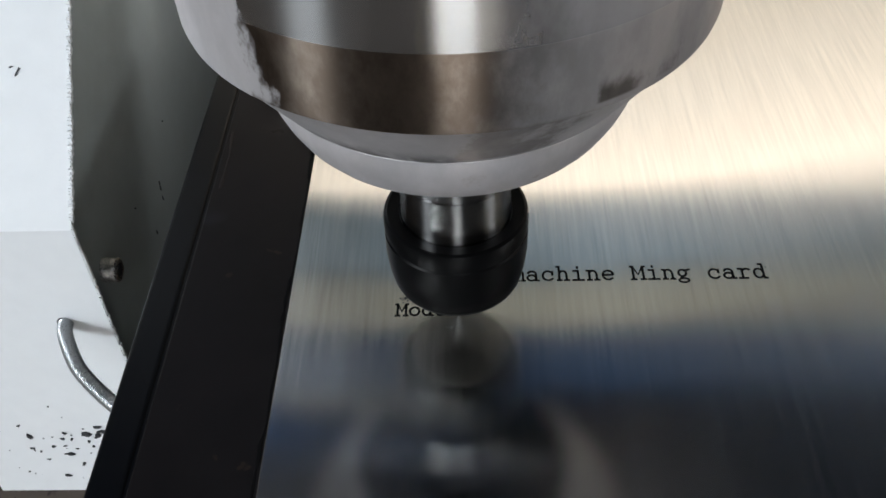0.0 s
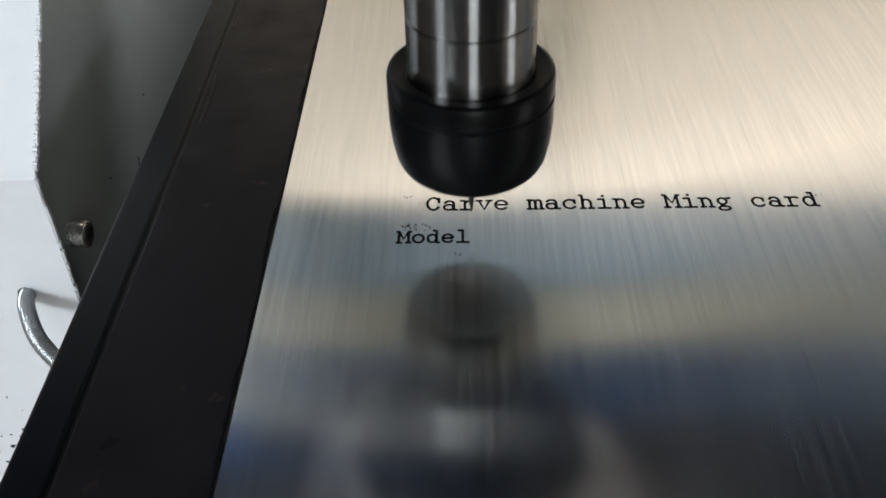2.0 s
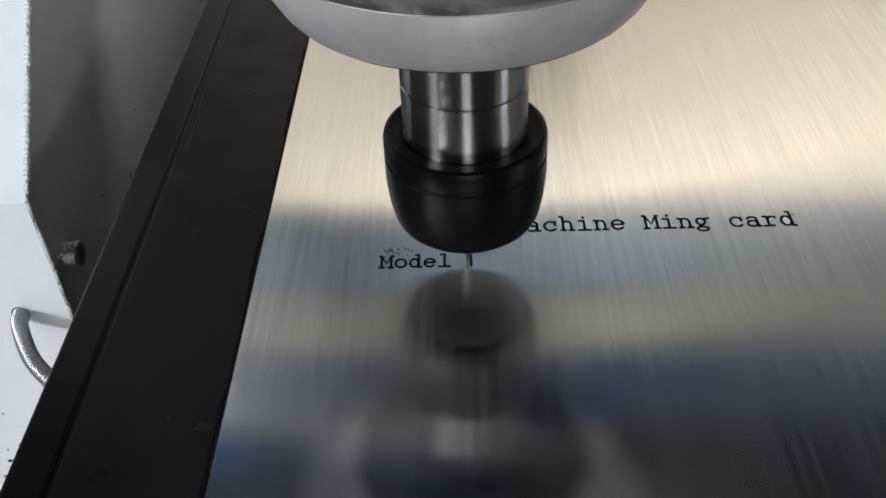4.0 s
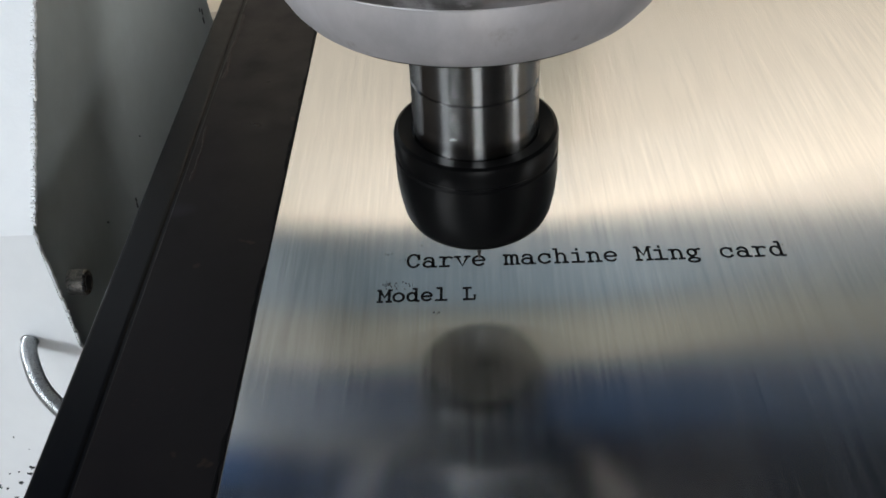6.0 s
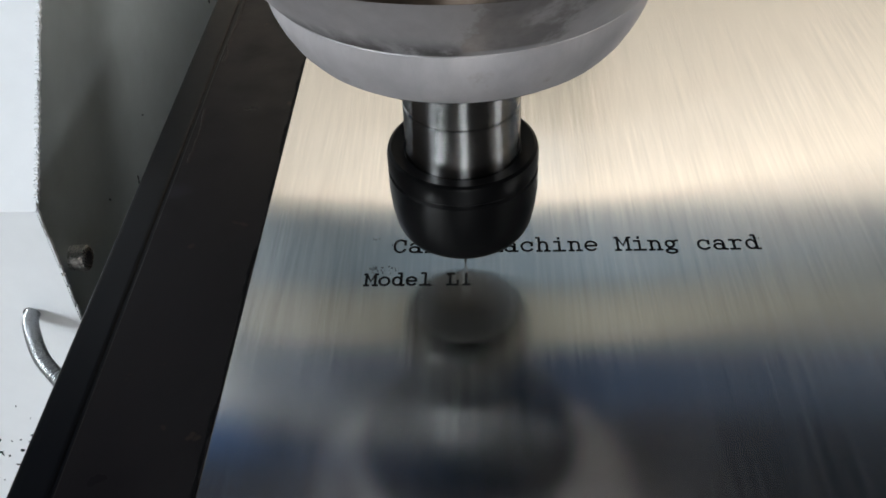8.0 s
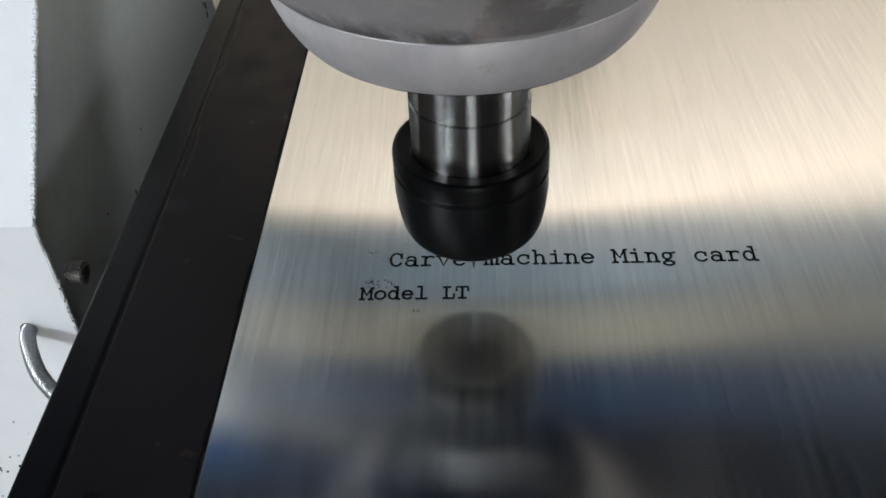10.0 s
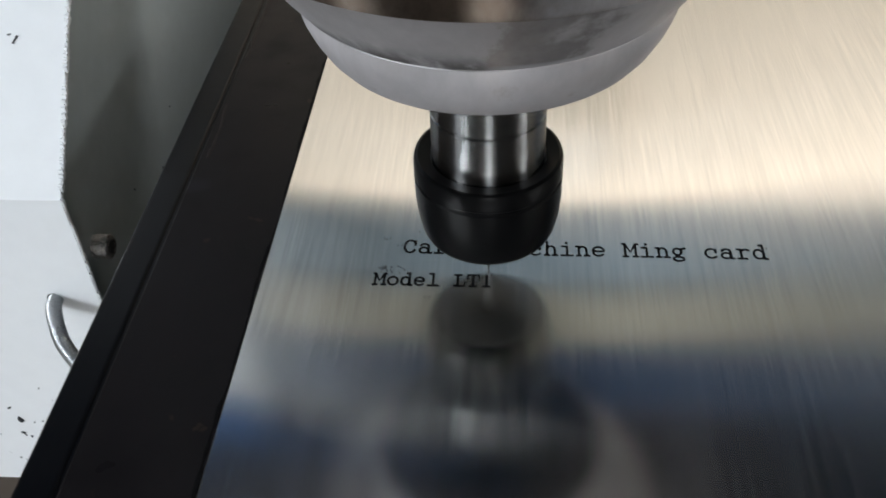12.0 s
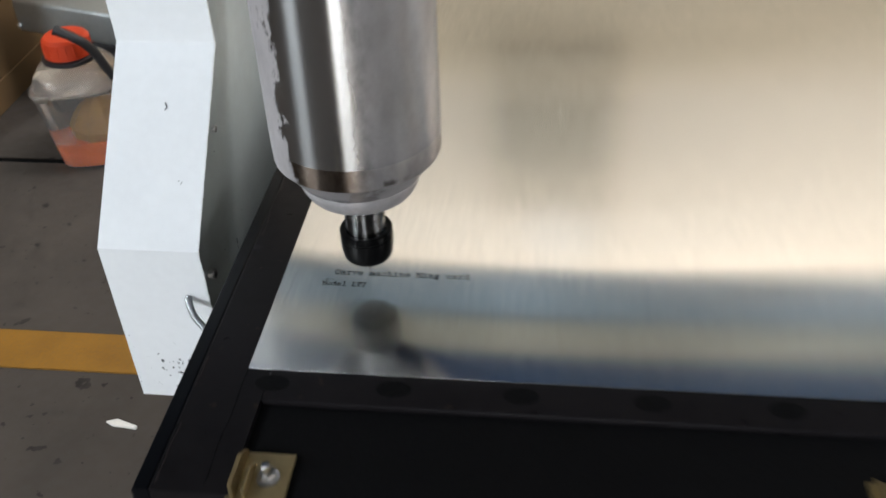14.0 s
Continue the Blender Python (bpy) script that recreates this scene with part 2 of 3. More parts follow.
# darker than the rail: the edge's dark reflection is put into this colour
EDGE = mat("dark_edge_reflection_paint", (0.0032, 0.0036, 0.0050), 0.34, 0.0, 0.10, 30, spec=0.13)
SCUFF = mat("scuffed_brown_paint", (0.020, 0.016, 0.016), 0.5, 0.0, 0.4, 160, spec=0.12)
WHITE = mat("white_powder_coat", (0.80, 0.82, 0.84), 0.42, 0.0, 0.03, 14, 0.10, 700)
GREY = mat("grey_coated_side", (0.33, 0.37, 0.372), 0.5, 0.0, 0.16, 13, 0.08, 500)
SCREW = mat("zinc_plated_screw", (0.62, 0.61, 0.60), 0.26, 1.0, 0.1, 300)
SOCKET = mat("dark_socket", (0.02, 0.02, 0.02), 0.6)
CONDUIT = mat("galvanised_conduit", (0.50, 0.52, 0.54), 0.30, 0.9, 0.08, 300)
FLAKE = mat("dark_swarf", (0.030, 0.032, 0.036), 0.6, 0.0, 0.4, 300)
INK = mat("engraved_groove", (0.006, 0.006, 0.007), 0.85, 0.0, 0.3, 900, spec=0.1)
CONCRETE = mat("stained_concrete", (0.060, 0.050, 0.042), 0.8, 0.0, 0.35, 4, 0.3, 90)
speckled(CONCRETE, 26, 0.66, (0.016, 0.013, 0.011))
speckled(CONCRETE, 75, 0.69, (0.018, 0.015, 0.013))
BOUNCE = mat("pale_bounce_concrete", (0.52, 0.50, 0.47), 0.8, 0.0, 0.12, 4, 0.2, 90)
YELLOW = mat("worn_yellow_floor_paint", (0.27, 0.128, 0.013), 0.6, 0.0, 0.22, 18, 0.2, 120)
PLASTER = mat("cream_plaster", (0.84, 0.74, 0.61), 0.85, 0.0, 0.05, 3)
DADO = mat("tan_dado_paint", (0.66, 0.55, 0.40), 0.7, 0.0, 0.06, 3)
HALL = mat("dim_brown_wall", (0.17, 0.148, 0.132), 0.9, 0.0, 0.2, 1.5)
CEIL = mat("dark_roof_sheet", (0.06, 0.065, 0.075), 0.8, 0.0, 0.2, 2)
UPPER = mat("deep_blue_gantry_paint", (0.020, 0.055, 0.128), 0.5, 0.0, 0.06, 8)
BLUE = mat("blue_end_paint", (0.035, 0.105, 0.26), 0.5, 0.0, 0.06, 8)
BEAM = mat("pale_blue_gantry_paint", (0.31, 0.385, 0.445), 0.5, 0.0, 0.06, 8)
STRIP = mat("beige_gantry_strip", (0.50, 0.46, 0.37), 0.5, 0.0, 0.06, 8)
COVER = mat("black_gantry_cover", (0.0055, 0.0065, 0.010), 0.55, 0.0, 0.2, 8, spec=0.15)
CARD = mat("brown_cardboard", (0.15, 0.09, 0.038), 0.85, 0.0, 0.15, 9)
OLIVE = mat("olive_board", (0.21, 0.195, 0.145), 0.8, 0.0, 0.1, 4)
BOARD = mat("tan_board", (0.41, 0.355, 0.27), 0.8, 0.0, 0.1, 4)
REDCAP = mat("red_plastic", (0.62, 0.055, 0.015), 0.4, 0.0, 0.06, 30)
ORANGE = mat("orange_coolant", (0.78, 0.15, 0.015), 0.18, 0.0, 0.25, 30)
AMBER = mat("amber_bag", (0.36, 0.19, 0.035), 0.4, 0.0, 0.3, 25)
JUG = clear_plastic("cloudy_clear_plastic", (0.92, 0.88, 0.84), 0.10)
GALV = mat("galvanised_sheet", (0.42, 0.45, 0.45), 0.4, 0.7, 0.12, 12)
BLACKP = mat("black_plastic", (0.02, 0.02, 0.022), 0.45)
BRASS = mat("yellow_zinc_plate", (0.46, 0.36, 0.19), 0.38, 0.9, 0.15, 90)
PAPER = mat("white_paper", (0.78, 0.76, 0.72), 0.8)


# ---- building helpers ----
def part(name, bm, material, parent=None, label="", smooth=0.0):
    me = bpy.data.meshes.new(name)
    if smooth:
        bmesh.ops.recalc_face_normals(bm, faces=bm.faces)
        for f in bm.faces:
            f.smooth = True
        for e in bm.edges:
            e.smooth = not (len(e.link_faces) == 2 and e.calc_face_angle(0) > smooth)
    bm.to_mesh(me)
    bm.free()
    me.materials.append(material)
    ob = new(name, me)
    ob.parent = parent
    if label:
        tagged(ob, label)
    return ob


def empty(name, m=None):
    ob = new(name)
    ob.empty_display_size = 0.02
    if m is not None:
        ob.matrix_world = m
    return ob


def box(lo, hi, bevel=0.0, seg=2, bm=None):
    bm = bm or bmesh.new()
    made = bmesh.ops.create_cube(bm, size=1)["verts"]
    for v in made:
        v.co = Vector([lo[i] + (v.co[i] + 0.5) * (hi[i] - lo[i]) for i in range(3)])
    if bevel:
        edges = {e for v in made for e in v.link_edges}
        bmesh.ops.bevel(bm, geom=list(edges), offset=bevel, segments=seg, affect="EDGES", profile=0.5)
    return bm


def lathe(profile, n=96, bm=None, m=None):
    """Turns (radius, height) pairs about z; the ends are closed where the radius is not zero."""
    bm = bm or bmesh.new()
    m = m or Matrix()
    rings = []
    for r, z in profile:
        rings.append([bm.verts.new(m @ Vector((r * math.cos(i * math.tau / n), r * math.sin(i * math.tau / n), z))) for i in range(n)])
    for a, b in zip(rings, rings[1:]):
        for i in range(n):
            bm.faces.new((a[i], a[(i + 1) % n], b[(i + 1) % n], b[i]))
    bm.faces.new(rings[0][::-1])
    bm.faces.new(rings[-1])
    return bm


def prism(outline, x0, x1, bevel=0.0):
    """A solid with the outline of (y, z) pairs from x0 to x1."""
    bm = bmesh.new()
    a = [bm.verts.new((x0, y, z)) for y, z in outline]
    b = [bm.verts.new((x1, y, z)) for y, z in outline]
    n = len(outline)
    bm.faces.new(a)
    bm.faces.new(b[::-1])
    for i in range(n):
        bm.faces.new((a[i], b[i], b[(i + 1) % n], a[(i + 1) % n]))
    bmesh.ops.recalc_face_normals(bm, faces=bm.faces)
    if bevel:
        bmesh.ops.bevel(bm, geom=bm.edges[:], offset=bevel, segments=2, affect="EDGES", profile=0.5)
    return bm


def tube(points, radius, n=14, ridge=0.0, pitch=0.0):
    """A round tube along smooth points; ridge and pitch give a wound conduit its ribs."""
    pts = [Vector(p) for p in points]
    dense = []
    for i in range(len(pts) - 1):
        p0, p1, p2, p3 = pts[max(i - 1, 0)], pts[i], pts[i + 1], pts[min(i + 2, len(pts) - 1)]
        steps = max(int((p2 - p1).length / (pitch / 9 if pitch else 0.004)), 3)
        for k in range(steps):
            t = k / steps
            dense.append(0.5 * ((2 * p1) + (p2 - p0) * t + (2 * p0 - 5 * p1 + 4 * p2 - p3) * t * t + (3 * p1 - p0 - 3 * p2 + p3) * t ** 3))
    dense.append(pts[-1])
    bm, rings, run, up = bmesh.new(), [], 0.0, Vector((0, 0, 1))
    for i, p in enumerate(dense):
        d = (dense[min(i + 1, len(dense) - 1)] - dense[max(i - 1, 0)]).normalized()
        side = d.cross(up).normalized()
        top = side.cross(d).normalized()
        if i:
            run += (p - dense[i - 1]).length
        u = 2 * (run / pitch % 1) - 1 if pitch else 0
        r = radius - ridge * (1 - math.sqrt(max(1 - u * u, 0)))
        rings.append([bm.verts.new(p + (side * math.cos(a) + top * math.sin(a)) * r) for a in [k * math.tau / n for k in range(n)]])
    for a, b in zip(rings, rings[1:]):
        for k in range(n):
            bm.faces.new((a[k], a[(k + 1) % n], b[(k + 1) % n], b[k]))
    bm.faces.new(rings[0][::-1])
    bm.faces.new(rings[-1])
    return bm


# ---- the hall ----
def hall():
    x0, x1, y0, y1, top = -4.0, 5.0, -4.0, 2.22, 3.0
    f = part("floor", box((x0, y0, FLOOR - 0.1), (x1, y1, FLOOR)), CONCRETE)
    tagged(f, "stained brown-grey concrete workshop floor", "floor", kind="structure")
    w = part("wall_north", box((x0, y1, FLOOR - 0.1), (2.0, y1 + 0.15, top)), PLASTER)
    tagged(w, "bright cream plastered workshop wall", "wall", kind="structure")
    # unseen end of the wall, added dark to keep bright wall off the plate
    w = part("wall_dark_helper", box((2.0, y1, FLOOR - 0.1), (x1, y1 + 0.15, top)), HALL)
    tagged(w, "added dark brown end of the wall, out of view", "wall", kind="structure")
    w = part("wall_dado", box((x0, y1 - 0.012, FLOOR), (2.0, y1 - 0.0005, 0.975)), DADO)
    tagged(w, "tan painted lower part of the cream wall", "wall", kind="structure")
    bm = box((x0 - 0.15, y0 - 0.15, FLOOR - 0.1), (x0, -3.6, top))
    box((x0 - 0.15, -2.2, FLOOR - 0.1), (x0, y1 + 0.15, top), bm=bm)
    box((x0 - 0.15, -3.6, FLOOR - 0.1), (x0, -2.2, 1.85), bm=bm)
    box((x0 - 0.15, -3.6, 2.85), (x0, -2.2, top), bm=bm)
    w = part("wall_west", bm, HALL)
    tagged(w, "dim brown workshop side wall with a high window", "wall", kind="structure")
    bm = box((x1, y0 - 0.15, FLOOR - 0.1), (x1 + 0.15, -2.2, top))
    box((x1, -1.0, FLOOR - 0.1), (x1 + 0.15, y1 + 0.15, top), bm=bm)
    box((x1, -2.2, FLOOR - 0.1), (x1 + 0.15, -1.0, 1.6), bm=bm)
    box((x1, -2.2, 2.5), (x1 + 0.15, -1.0, top), bm=bm)
    w = part("wall_east", bm, PLASTER)
    tagged(w, "cream plastered workshop side wall with a window", "wall", kind="structure")
    bm = box((x0, y0 - 0.15, FLOOR - 0.1), (-0.20, y0, top))
    box((0.70, y0 - 0.15, FLOOR - 0.1), (x1, y0, top), bm=bm)
    box((-0.20, y0 - 0.15, 2.95), (0.70, y0, top), bm=bm)
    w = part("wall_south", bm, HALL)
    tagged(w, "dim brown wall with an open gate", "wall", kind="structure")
    # the slot in the roof is made up for the wall's added lamp
    bm = box((x0, y0, top), (x1, 1.3, top + 0.1))
    box((x0, 1.9, top), (x1, y1, top + 0.1), bm=bm)
    box((x0, 1.3, top), (-0.45, 1.9, top + 0.1), bm=bm)
    box((4.65, 1.3, top), (x1, 1.9, top + 0.1), bm=bm)
    c = part("ceiling", bm, CEIL)
    tagged(c, "dark sheet roof with an added slot for the wall lamp", "ceiling", kind="structure")
    g = part("ground", box((-60, -60, FLOOR - 0.3), (60, 60, FLOOR - 0.102)), CONCRETE)
    tagged(g, "bare concrete yard outside the hall", "ground", kind="structure")
    # unseen slab added as a reflector, brightens the stripe mirrored in the barrel
    a = part("floor_reflector", box((-0.20, y0, FLOOR), (0.70, -1.60, FLOOR + 0.006)), BOUNCE)
    tagged(a, "added pale concrete slab inside the gate, out of view", "floor", kind="structure")
    s = part("floor_stripe", box((x0, 0.665, FLOOR), (-0.35, 0.762, FLOOR + 0.004)), YELLOW)
    tagged(s, "worn yellow painted line on the concrete floor", "floor marking", kind="structure")
    j = part("floor_joint", box((x0, 1.352, FLOOR), (-0.35, 1.364, FLOOR + 0.004)), PIT)
    tagged(j, "dark joint in the concrete floor", "floor joint", kind="structure")


hall()


# ---- the machine bed ----
PLATE_Y = -0.0930


def bed():
    t = -0.0016
    frame_ = empty("machine_frame")
    tagged(frame_, "black painted steel bed frame of an engraving machine", "machine frame")
    strip = box((-0.0728, -0.1845, -0.062), (-0.0639, 0.95, t - 0.0002))
    bmesh.ops.bevel(strip, geom=[e for e in strip.edges if abs(e.verts[0].co.y - e.verts[1].co.y) > 1], offset=0.0010, segments=3, affect="EDGES", profile=0.5)
    part("edge_strip", strip, EDGE, frame_, "darker outer edge strip")
    part("groove", box((-0.0639, -0.1843, -0.062), (-0.0632, 0.9498, t - 0.0007)), EDGE, frame_, "shallow black groove beside the strip")
    side = box((-0.0632, -0.1845, -0.062), (-0.020, 0.95, t))
    bmesh.ops.bevel(side, geom=[e for e in side.edges if all(v.co.x < -0.06 for v in e.verts)], offset=0.0006, segments=2, affect="EDGES", profile=0.5)
    part("side_rail", side, RAIL, frame_)
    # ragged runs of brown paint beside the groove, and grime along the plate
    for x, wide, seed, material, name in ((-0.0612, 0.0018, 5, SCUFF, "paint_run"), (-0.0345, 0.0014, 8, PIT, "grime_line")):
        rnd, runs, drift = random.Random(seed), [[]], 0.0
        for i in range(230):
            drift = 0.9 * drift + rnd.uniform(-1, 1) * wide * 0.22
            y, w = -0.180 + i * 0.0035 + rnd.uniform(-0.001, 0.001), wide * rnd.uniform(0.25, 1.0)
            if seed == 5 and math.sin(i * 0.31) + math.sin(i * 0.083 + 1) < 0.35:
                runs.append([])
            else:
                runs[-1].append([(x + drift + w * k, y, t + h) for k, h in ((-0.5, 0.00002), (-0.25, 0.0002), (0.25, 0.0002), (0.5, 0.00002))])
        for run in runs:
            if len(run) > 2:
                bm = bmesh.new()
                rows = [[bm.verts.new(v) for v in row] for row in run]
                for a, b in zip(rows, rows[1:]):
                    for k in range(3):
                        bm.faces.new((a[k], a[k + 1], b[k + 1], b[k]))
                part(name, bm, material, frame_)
    front = box((-0.0203, -0.1165, -0.030), (0.92, -0.030, t), 0.0015, 2)
    part("front_rail", front, RAIL, frame_)
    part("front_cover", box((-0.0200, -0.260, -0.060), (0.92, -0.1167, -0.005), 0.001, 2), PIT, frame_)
    part("bed_panel", box((-0.019, -0.0298, -0.030), (0.92, 0.95, -0.004)), RAIL, frame_)
    part("lower_box", box((-0.060, -0.17, FLOOR), (0.90, 0.93, -0.0622)), RAIL, frame_)
    # flat discs on the rail; the shade inside the slots is their black colour
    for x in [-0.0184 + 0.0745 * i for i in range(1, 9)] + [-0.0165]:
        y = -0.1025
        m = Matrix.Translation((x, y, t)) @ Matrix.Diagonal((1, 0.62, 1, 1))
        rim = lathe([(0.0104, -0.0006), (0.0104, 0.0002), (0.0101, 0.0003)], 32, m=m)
        h = part("slot_disc", rim, PIT, frame_)


bed()


def plate():
    bm = box((-0.0336, PLATE_Y, -0.0015), (0.75, 0.86, 0.0), 0.0002, 1)
    uv = bm.loops.layers.uv.new("sheet")
    for f in bm.faces:
        for lp in f.loops:
            lp[uv].uv = (lp.vert.co.x, lp.vert.co.y)
    ob = part("steel_plate", bm, STEEL)
    tagged(ob, "brushed stainless steel name plate on the machine bed", "metal plate")
    return ob


plate()


# ---- the gantry ----
def cap_screw(y, z, x, k=1.0):
    s = empty("cap_screw", pose(x, y, z, 0, 90, 0))
    tagged(s, "zinc-plated socket head screw in the gantry side", "screw", group="gantry screws")
    part("head", lathe([(0.0044 * k, 0), (0.0044 * k, 0.0062 * k), (0.0040 * k, 0.0067 * k), (0.0029 * k, 0.0067 * k)], 28), SCREW, s, smooth=0.6)
    part("socket", lathe([(0.0027 * k, 0.0060 * k), (0.0027 * k, 0.0068 * k), (0.0025 * k, 0.0069 * k)], 6), SOCKET, s)


def gantry():
    g = empty("gantry")
    tagged(g, "white coated gantry with grey inner side and beam", "gantry")
    xa, xb = -0.1935, -0.1152
    fy, zl, zc, ty, tz, top = 0.0485, -0.1808, -0.0250, 0.1610, 0.0905, 0.258
    t = 0.002
    outer = [(fy, zl), (fy, zc), (ty, tz), (ty, top)]
    inner = [(ty + t, top), (ty + t, tz - 0.001), (fy + t, zc - 0.001), (fy + t, zl)]
    part("front_cover", prism(outer + inner, xa, xb), WHITE, g, "white folded sheet cover")
    side = [(fy + t + 0.0003, zl + 0.003), (fy + t + 0.0003, zc - 0.001), (ty + t + 0.0003, tz - 0.001), (ty + t + 0.0003, top), (0.235, top), (0.2835, -0.058), (0.290, -0.085), (0.290, -0.16)]
    part("side_plate", prism(side, xb - 0.004, xb - 0.0004), GREY, g, "grey inner side plate")
    part("outer_plate", prism([(y + 0.012 * (z < zc), max(z, zl + 0.02)) for y, z in side], xa + 0.0012, xa + 0.004), WHITE, g)
    # ragged bead of paint along the cover's edge
    bm = bmesh.new()
    rnd = random.Random(4)
    for (ya, za), (yb, zb) in zip(outer, outer[1:3]):
        n = int(math.hypot(yb - ya, zb - za) / 0.0011)
        for i in range(n):
            k = (i + rnd.random()) / n
            s = rnd.uniform(0.0002, 0.0007)
            c = Vector((xb, ya + (yb - ya) * k + 0.0008, za + (zb - za) * k))
            box(c - Vector((s, s, s * 1.6)), c + Vector((s, s, s * 1.6)), bm=bm)
    tagged(part("edge_bead", bm, WHITE, g), kind="stuff")
    part("beam", box((-0.60, 0.2260, 0.173), (0.86, 0.233, 0.400), 0.001), BEAM, g, "pale blue-grey beam")
    part("beam_rail", box((-0.60, 0.2235, 0.2765), (0.86, 0.2259, 0.3515), 0.001), UPPER, g, "deep blue upper rail cover")
    part("beam_strip", box((-0.60, 0.2215, 0.231), (0.86, 0.2258, 0.276), 0.0015), STRIP, g, "beige strip along the beam")
    part("beam_cover", box((-0.60, 0.2000, 0.352), (0.86, 0.2256, 0.780), 0.003), COVER, g, "black cover of the beam")
    part("end_panel", box((-0.60, 0.165, 0.2585), (-0.1150, 0.1998, 0.3060), 0.002), BLUE, g, "blue end panel")
    part("end_housing", box((-0.60, 0.165, 0.3065), (-0.1150, 0.1998, 0.50), 0.003), COVER, g, "black end housing")
    part("far_leg", box((0.8605, 0.10, -0.18), (0.93, 0.34, 0.46), 0.003), WHITE, g)
    cap_screw(0.0590, -0.0540, xb - 0.0014)
    cap_screw(0.1230, 0.0370, xb - 0.0014, 0.62)


gantry()


def conduit():
    c = empty("flexible_conduit")
    tagged(c, "ribbed galvanised flexible conduit out of the gantry cover", "conduit")
    pts = [(-0.1307, 0.054, -0.0705), (-0.1303, 0.046, -0.0693), (-0.1262, 0.037, -0.0680), (-0.1195, 0.0265, -0.0690),
           (-0.1101, 0.0180, -0.0716), (-0.0995, 0.0100, -0.0735), (-0.0865, 0.0010, -0.0790)]
    part("tube", tube(pts, 0.0027, 18, 0.0008, 0.00100), CONDUIT, c, smooth=0.45)
    ring = lathe([(0.0029, 0.0), (0.0029, 0.0003), (0.0019, 0.0004)], 24, m=pose(-0.1312, 0.0486, -0.0700, 90, 0, 0))
    part("grommet", ring, SOCKET, c)


conduit()


def chips():
    bm = bmesh.new()
    rnd = random.Random(11)

    def flake(x, z, s):
        n = rnd.randint(5, 8)
        a0, sx, sz = rnd.random() * 6, s * rnd.uniform(0.6, 1.5), s * rnd.uniform(0.5, 1.3)
        ring = []
        for k in range(n):
            a = a0 + k * math.tau / n
            r = rnd.uniform(0.25, 1.25)
            ring.append((x + math.cos(a) * sx * r, z + math.sin(a) * sz * r))
        lo = [bm.verts.new((px, 0.0484, pz)) for px, pz in ring]
        hi = [bm.verts.new((px * 0.8 + x * 0.2, 0.0484 - s * 0.5, pz * 0.8 + z * 0.2)) for px, pz in ring]
        bm.faces.new(hi)
        for k in range(n):
            bm.faces.new((lo[k], lo[(k + 1) % n], hi[(k + 1) % n], hi[k]))

    for i in range(24):
        flake(rnd.uniform(-0.193, -0.125), rnd.uniform(-0.178, -0.112), rnd.choice((0.0002, 0.0003, 0.0003, 0.0005, 0.0008)))
    for i in range(22):
        flake(rnd.gauss(-0.152, 0.013), rnd.gauss(-0.148, 0.013), rnd.choice((0.0004, 0.0006, 0.0010, 0.0014)))
    for i in range(9):
        flake(rnd.gauss(-0.139, 0.003), rnd.gauss(-0.141, 0.003), rnd.choice((0.0006, 0.0012, 0.0016)))
    # a small hooked chip and a scratch on the sloping part of the cover
    hook, scratch = pose(-0.1494, 0.1254, 0.0539, 45.8, 0, 0), pose(-0.1325, 0.0850, 0.0125, 45.8, 0, 0)
    for at, x, y, turn, long, wide in ((hook, 0.0002, 0.0016, -62, 0.0038, 0.0008), (hook, 0.0003, -0.0012, 52, 0.0030, 0.0008),
                                       (scratch, 0.0004, -0.0006, 62, 0.0030, 0.00028), (scratch, -0.0016, 0.0010, 20, 0.0010, 0.0003)):
        bmesh.ops.create_cube(bm, size=1, matrix=at @ pose(x, y, 0.0003, 0, 0, turn) @ Matrix.Diagonal((long, wide, 0.0006, 1)))
    # scratches and spots on the grey inner side
    for y, z, w, h in ((0.271, -0.065, 0.0016, 0.0045), (0.268, -0.060, 0.0005, 0.0016), (0.149, -0.056, 0.0005, 0.0005), (0.127, -0.073, 0.0008, 0.0026),
                       (0.126, -0.079, 0.0003, 0.0018), (0.110, -0.084, 0.0004, 0.0020), (0.098, -0.060, 0.0005, 0.0006), (0.118, 0.020, 0.0004, 0.0006)):
        for k in range(3):
            a, b = y + rnd.uniform(-0.6, 0.6) * w, z + rnd.uniform(-0.6, 0.6) * h
            box((-0.11575, a - w * 0.35, b - h * 0.35), (-0.1152, a + w * 0.35, b + h * 0.35), bm=bm)
    ob = part("swarf_flakes", bm, FLAKE)
    tagged(ob, "dark flakes of swarf stuck to the white cover", "swarf", kind="stuff")


chips()


